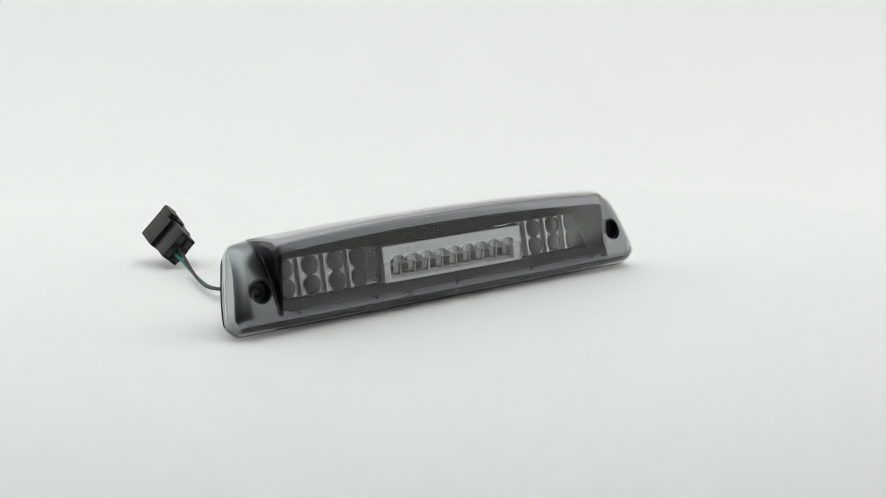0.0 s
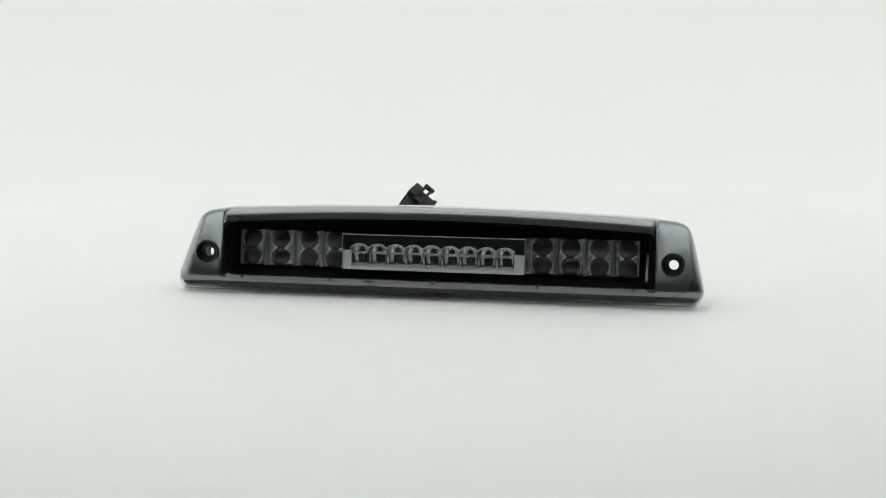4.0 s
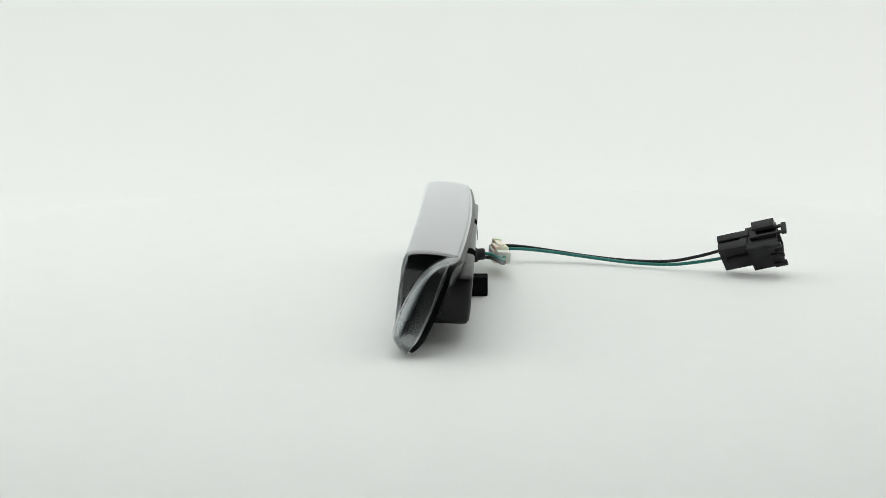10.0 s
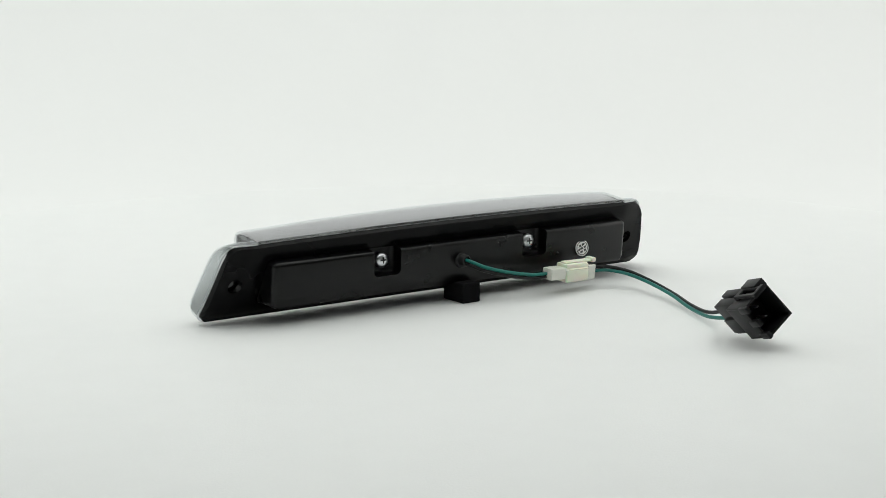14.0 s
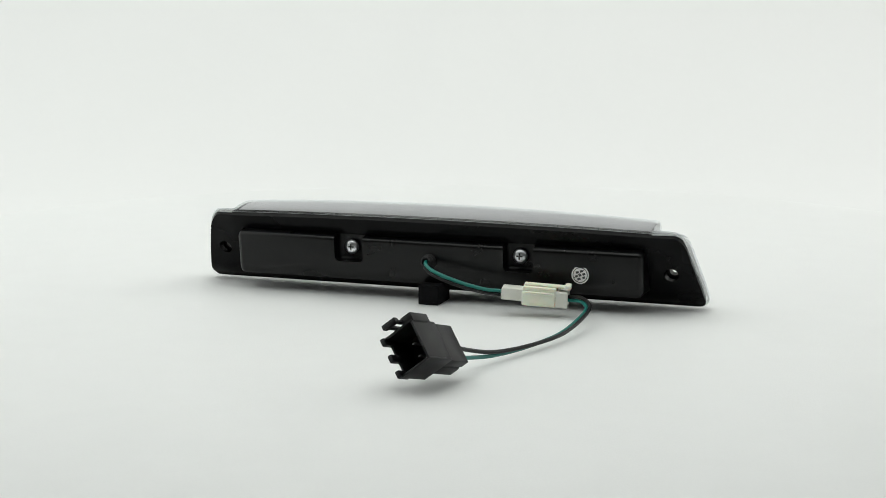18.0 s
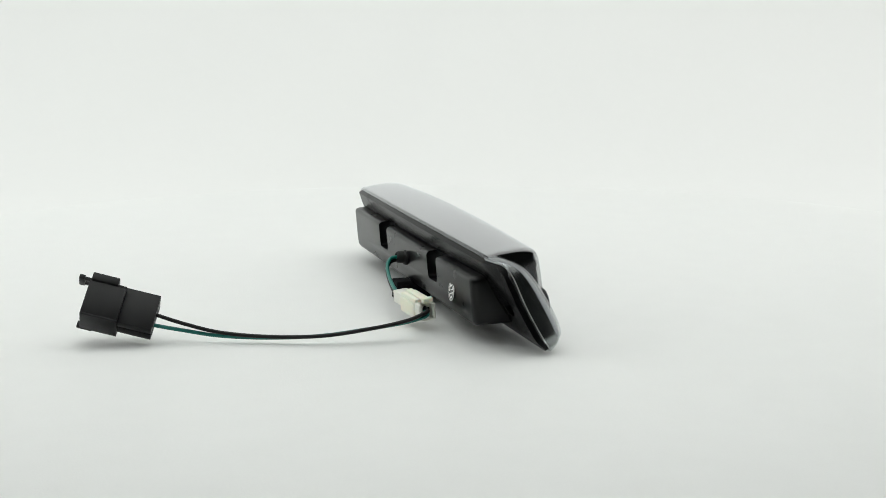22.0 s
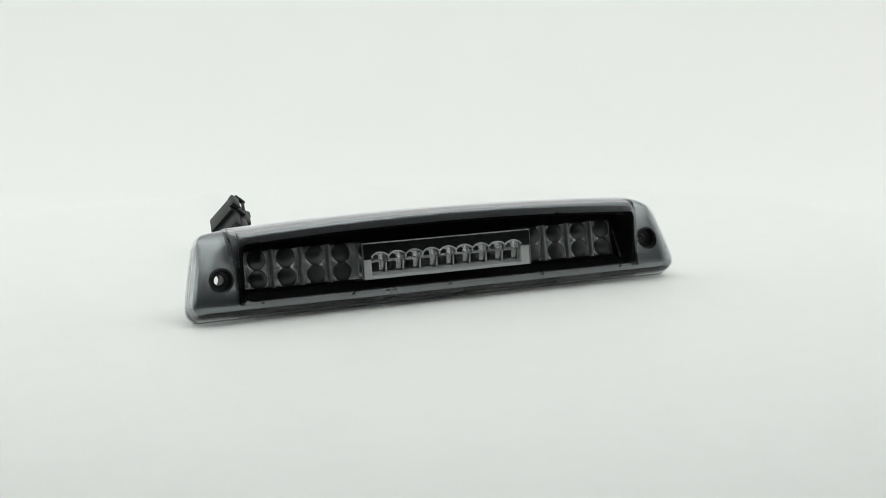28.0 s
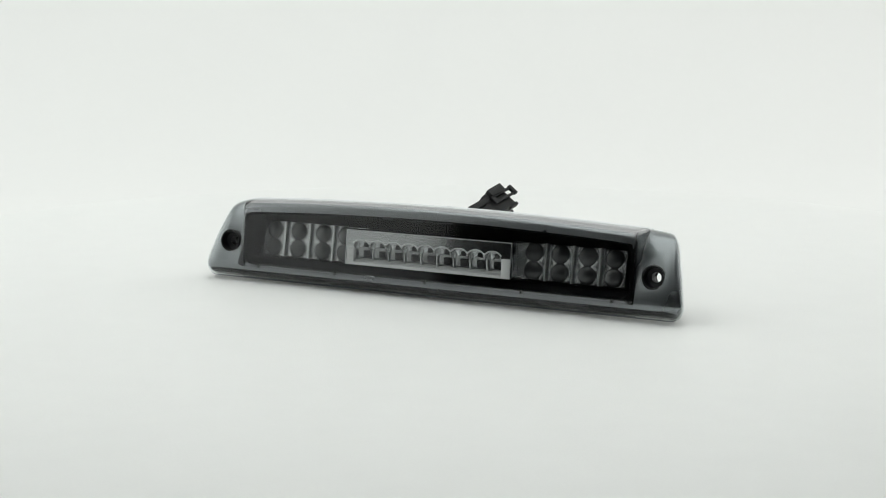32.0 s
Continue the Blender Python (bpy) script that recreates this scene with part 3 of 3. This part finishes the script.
        sh.faces.new(hi)
        for i in range(len(rim)):
            j = (i + 1) % len(rim)
            sh.faces.new((lo[i], lo[j], hi[j], hi[i]))
        arc = [(d, fy(0.0298 + math.sqrt(0.0087 ** 2 - d * d)) - 0.0003, 0.0298 + math.sqrt(0.0087 ** 2 - d * d)) for d in np.linspace(-0.0065, 0.0065, 9)]
        # a web runs back from the cusp of the fascia to the fin between two niches
        web = bmesh.new()
        q = [[web.verts.new((x, y, z)) for y, z in ((-0.0172, 0.0356), (-0.0172, 0.0338), (-0.0124, 0.0306), (-0.0085, 0.0306), (-0.0085, 0.0356))] for x in (0.0062, 0.0068)]
        web.faces.new(q[0])
        web.faces.new(q[1][::-1])
        for i in range(5):
            web.faces.new((q[0][i], q[0][(i + 1) % 5], q[1][(i + 1) % 5], q[1][i]))
        bmesh.ops.recalc_face_normals(web, faces=web.faces[:])
        kids = [part("arch_rim", tube(arc, 0.00045, 14, 8), SATIN_CHROME, first), part("shelf", sh, NICHE, first),
                part("upper_chip", box(-0.0020, 0.0020, -0.0102, -0.0090, 0.0322, 0.0353, 0.0003, 1), LED_CHIP, first),
                part("lower_chip", box(-0.0028, 0.0028, -0.0100, -0.0086, 0.0246, 0.0298, 0.0004, 1), LED_CHIP, first),
                part("lip", lathe([(0.0050, 0), (0.0046, 0.0005), (0.0030, 0.0009), (0, 0.0011)], 20, Matrix.Translation((0, -0.0118, 0.0231)) @ Matrix.Diagonal((1.0, 0.5, 1.0, 1.0))), SILVER, first),
                part("web", web, STIPPLE, first),
                part("fin", box(0.0059, 0.0071, -0.0130, -0.0090, 0.0232, 0.0309, 0.0004, 2), SATIN_CHROME, first)]
    for k in range(2):
        part("post_mark", box(-0.0012, 0.0012, -0.0002, 0.0002, -0.0002, 0.0002, 0, 1, None, Matrix.Translation((left + 0.0030 + 0.0004 * k, -0.0181 + 0.0004 * k, 0.0235 + 0.0028 * k)) @ pose(0, 0, 0, 0, -35, 0)), LED_CHIP, panel)
    # a line of raised letters, too small to read
    for k in range(5):
        x = -0.004 + k * 0.0034 + DX
        part("letter_bar", box(x, x + 0.0024, -0.0163, -0.0148, 0.0222, 0.02305), FASCIA, panel)


def build_screw(parent, x, y, z):
    m = Matrix.Translation((x, y, z)) @ pose(0, 0, 0, -86)
    ob = part("screw", lathe([(0.0, -0.005), (0.002, -0.005), (0.002, -0.0005), (0.0052, -0.0005), (0.0053, 0.0004), (0.0050, 0.0013), (0.0040, 0.0023), (0.0024, 0.0028), (0, 0.0029)], 32, m),
              STEEL, parent, "zinc-plated cross-head screw")
    # dark raised bars in place of the shade in the cross recess
    bm = box(-0.0023, 0.0023, -0.0005, 0.0005, 0.0023, 0.0031, 0, 1, None, m)
    box(-0.0005, 0.0005, -0.0023, 0.0023, 0.0023, 0.0031, 0, 1, bm, m)
    part("cross_slot_shade", bm, LED_CHIP, ob)


def build_sticker(parent):
    m = Matrix.Translation((-0.1094, 0.0252, 0.0262)) @ pose(0, 0, 0, -85.5)
    ob = part("sticker", lathe([(0, 0.0), (0.0060, 0.0), (0.0060, 0.00035), (0, 0.00035)], 40, m), LABEL_WHITE, parent, "small round white inspection sticker with dark print")
    part("printed_ring", lathe([(0.0047, 0.0003), (0.0052, 0.0003), (0.0052, 0.0005), (0.0047, 0.0005), (0.0047, 0.0003)], 40, m), LABEL_INK, ob)
    bm = bmesh.new()
    for x0, x1, y0, y1 in ((-0.0028, -0.0010, 0.0016, 0.0031), (0.0004, 0.0026, 0.0016, 0.0031), (-0.0036, -0.0016, -0.0006, 0.0009), (-0.0008, 0.0010, -0.0006, 0.0009),
                           (0.0018, 0.0035, -0.0006, 0.0009), (-0.0026, -0.0006, -0.0030, -0.0015), (0.0004, 0.0024, -0.0030, -0.0015)):
        box(x0, x1, y0, y1, 0.0003, 0.0005, 0, 1, bm, m @ pose(0, 0, 0, 0, 0, 18))
    box(-0.0047, 0.0047, -0.0012, -0.0009, 0.0003, 0.0005, 0, 1, bm, m @ pose(0, 0, 0, 0, 0, 40))
    part("print_bar", bm, LABEL_INK, ob)


def build_leads(parent):
    out = Vector((-0.0012, 0.0255, 0.0291))
    m = Matrix.Translation(out) @ pose(0, 0, 0, -84)
    part("grommet", lathe([(0, -0.002), (0.0055, -0.002), (0.0052, 0.0008), (0.0042, 0.0018), (0.0041, 0.0056), (0.0036, 0.0067), (0.0028, 0.0070), (0.0026, 0.0058), (0, 0.0058)], 28, m),
         RUBBER, parent, "black rubber cable grommet")
    part("foam_pad", box(-0.0110, 0.0038, 0.0100, 0.0342, 0.0, 0.0137, 0.0006, 1), FOAM, parent, "small black foam block under the rear cover")
    # short leads from the lamp to the white coupling, long leads from there to the plug
    short = [(-0.0012, 0.031, 0.0288), (-0.0030, 0.0370, 0.0278), (-0.0110, 0.0414, 0.0240), (-0.0290, 0.0444, 0.0190), (-0.0480, 0.0460, 0.0155), (-0.0600, 0.0462, 0.0150)]
    part("green_lead", tube([(x, y, z + 0.0012) for x, y, z in short], 0.00125), GREEN_WIRE, parent, "thin green insulated wire")
    part("black_lead", tube([(x + 0.0004, y, z - 0.0013) for x, y, z in short], 0.00125), BLACK_WIRE, parent, "thin black insulated wire")
    far = [(-0.0985, 0.0405, 0.0135), (-0.1060, 0.0402, 0.0130), (-0.1155, 0.0450, 0.0135), (-0.1236, 0.0590, 0.0120), (-0.1242, 0.0820, 0.0092), (-0.1192, 0.1130, 0.0056), (-0.1066, 0.1445, 0.0042),
           (-0.0948, 0.1727, 0.0056), (-0.0873, 0.1941, 0.0100), (-0.0827, 0.2120, 0.0150), (-0.0816, 0.2166, 0.0165)]
    twist = [(0.0, 0.0012), (0.0, 0.0012), (-0.0003, 0.0013), (-0.0011, 0.0008), (-0.0013, 0.0003), (-0.0012, 0.0002), (-0.0010, 0.0006), (-0.0006, 0.0012), (0.0000, 0.0022), (0.0008, 0.0034), (0.0008, 0.0034)]
    part("black_lead", tube([(p[0] + d[0], p[1], p[2] + d[1]) for p, d in zip(far, twist)], 0.00125, 90), BLACK_WIRE, parent, "long thin black insulated wire")
    part("green_lead", tube([(p[0] - d[0], p[1], max(0.0013, p[2] - d[1])) for p, d in zip(far, twist)], 0.00125, 90), GREEN_WIRE, parent, "long thin green insulated wire")


def build_coupling(parent):
    """The milky two-pole coupling between the leads; x runs from the lamp's side to the plug's side."""
    m = Matrix.Translation((-0.0580, 0.0465, 0.0158)) @ pose(0, 0, 0, 4, 3.0, 188)
    ob = part("white_coupling", box(0.0030, 0.0190, -0.0050, 0.0050, -0.0040, 0.0042, 0.0007, 2, None, m), NYLON_CLEAR, parent, "milky white nylon two-pole wire coupling")
    bm = box(0.0168, 0.0400, -0.0064, 0.0064, -0.0066, 0.0034, 0.0016, 3, None, m)
    box(0.0172, 0.0398, -0.0054, 0.0054, 0.0020, 0.0066, 0.0010, 2, bm, m)
    part("sleeve", bm, NYLON, ob)
    # the rear end is an open fork round the two wires
    bm = box(0.0396, 0.0422, -0.0056, 0.0056, -0.0062, 0.0046, 0.0005, 1, None, m)
    for sy in (-1, 1):
        box(0.0400, 0.0478, sy * 0.0046 - 0.0011, sy * 0.0046 + 0.0011, -0.0062, 0.0046, 0.0006, 1, bm, m)
    box(0.0400, 0.0470, -0.0050, 0.0050, -0.0066, -0.0046, 0.0005, 1, bm, m)
    part("rear_fork", bm, NYLON_CLEAR, ob)
    bm = box(0.0180, 0.0480, -0.0024, 0.0024, 0.0064, 0.0080, 0.0005, 1, None, m)
    box(0.0452, 0.0494, -0.0036, 0.0036, 0.0058, 0.0092, 0.0008, 2, bm, m)
    part("latch", bm, NYLON, ob)
    for sy in (-1, 1):
        part("side_rib", box(0.0188, 0.0390, sy * 0.0058 - 0.0008, sy * 0.0058 + 0.0008, 0.0024, 0.0036, 0.0005, 1, None, m), NYLON, ob)
        part("wire_entry", lathe([(0, 0), (0.0021, 0), (0.0021, 0.0004), (0, 0.0004)], 16, m @ pose(0.0421, sy * 0.0021, -0.001, 0, 90, 0)), LED_CHIP, ob)


def build_plug(parent):
    """The black plug; x runs from its wires to its open mouth, z towards its latch."""
    m = Matrix.Translation((-0.0788, 0.2111, 0.0113)) @ pose(0, 0, 0, 39.6, -14.9, 74.7)
    bm = box(0.0, 0.0240, -0.0030, 0.0044, -0.0102, 0.0136, 0.0005, 2, None, m)
    box(0.0, 0.0240, 0.0056, 0.0114, -0.0102, 0.0146, 0.0005, 2, bm, m)
    box(0.0010, 0.0240, 0.0040, 0.0060, -0.0098, 0.0118, 0.0002, 1, bm, m)
    box(0.0165, 0.0240, 0.0036, 0.0064, 0.0100, 0.0136, 0.0002, 1, bm, m)
    ob = part("black_plug", bm, BLACK_PLUG, parent, "black nylon two-pole plug with an open mouth")
    # open sleeve: three walls and a floor, the fourth wall cut into prongs
    L0, L1, y0, y1, z0, z1, w = 0.0215, 0.0447, -0.0074, 0.0142, -0.0116, 0.0136, 0.0014
    bm = bmesh.new()
    for b in ((L0, L1, y0, y1, z0, z0 + w), (L0, L1, y0, y1, z1 - w, z1), (L0, L1 - 0.0040, y0, y0 + w, z0 + w, z1 - w), (L0, L1, y1 - w, y1, z0 + w, z1 - w), (L0, L0 + 0.002, y0 + w, y1 - w, z0 + w, z1 - w)):
        box(*b, 0.0003, 2, bm, m)
    part("sleeve", bm, BLACK_PLUG, ob)
    for za, zb in ((-0.0116, -0.0072), (-0.0016, 0.0030), (0.0092, 0.0136)):
        part("prong", box(L1 - 0.0075, L1 + 0.0022, y0 - 0.0012, y0 + 0.0016, za, zb, 0.0005, 2, None, m), BLACK_PLUG, ob)
    part("lower_rib", box(0.0040, 0.0222, -0.0060, 0.0010, -0.0070, 0.0040, 0.0006, 2, None, m), BLACK_PLUG, ob)
    # latch: a raised block over one edge of the sleeve, and beside it two arms that end in an open loop
    part("latch_block", box(0.0270, 0.0440, 0.0072, 0.0150, 0.0126, 0.0180, 0.0006, 2, None, m), BLACK_PLUG, ob)
    bm = box(0.0250, 0.0300, 0.0002, 0.0086, 0.0130, 0.0166, 0.0005, 1, None, m)
    box(0.0290, 0.0520, 0.0002, 0.0024, 0.0146, 0.0168, 0.0004, 1, bm, m)
    box(0.0290, 0.0520, 0.0062, 0.0084, 0.0146, 0.0168, 0.0004, 1, bm, m)
    box(0.0488, 0.0526, -0.0006, 0.0092, 0.0142, 0.0174, 0.0006, 2, bm, m)
    part("latch", bm, BLACK_PLUG, ob)
    for z in (-0.0035, 0.0045):
        part("pin", box(0.0240, 0.0360, 0.0028, 0.0050, z - 0.0004, z + 0.0004, 0.0003, 1, None, m), STEEL, ob)
    for z in (0.0085, -0.0045):
        for y in (0.0006, 0.0084):
            part("wire_port", box(-0.0003, 0.0004, y - 0.0020, y + 0.0020, z - 0.0030, z + 0.0030, 0.0002, 1, None, m), LED_CHIP, ob)


def build_lamp():
    lamp = new("brake_light")
    build_lens(lamp)
    build_housing(lamp)
    build_tray(lamp)
    build_array(lamp, (-0.1357, -0.1147, -0.0934, -0.0742), (-0.1252, -0.1041, -0.0838), -0.1460, -0.0560, "studded mirror reflector of a side cluster")
    build_array(lamp, (0.0761, 0.0956, 0.1158, 0.1353), (0.0858, 0.1057, 0.1256), 0.0560, 0.1440, "studded mirror reflector of a side cluster")
    build_centre(lamp)
    build_screw(lamp, 0.0598, 0.0172, 0.0348)
    build_screw(lamp, -0.0650, 0.0172, 0.0352)
    build_sticker(lamp)
    build_leads(lamp)
    build_coupling(lamp)
    build_plug(lamp)
    return tagged(lamp, "smoked third brake light with chrome clusters and wired plug on turntable", "brake light")


booth()
turntable = build_turntable()
brake_light = build_lamp()


def motions():
    """The table turns evenly, and the lamp rides on it."""
    for thing in (turntable, brake_light):
        walk(thing, [(t, pose(0, 0, 0, 0, 0, 42.2 - 13.42589 * t)) for t in range(33)])


motions()
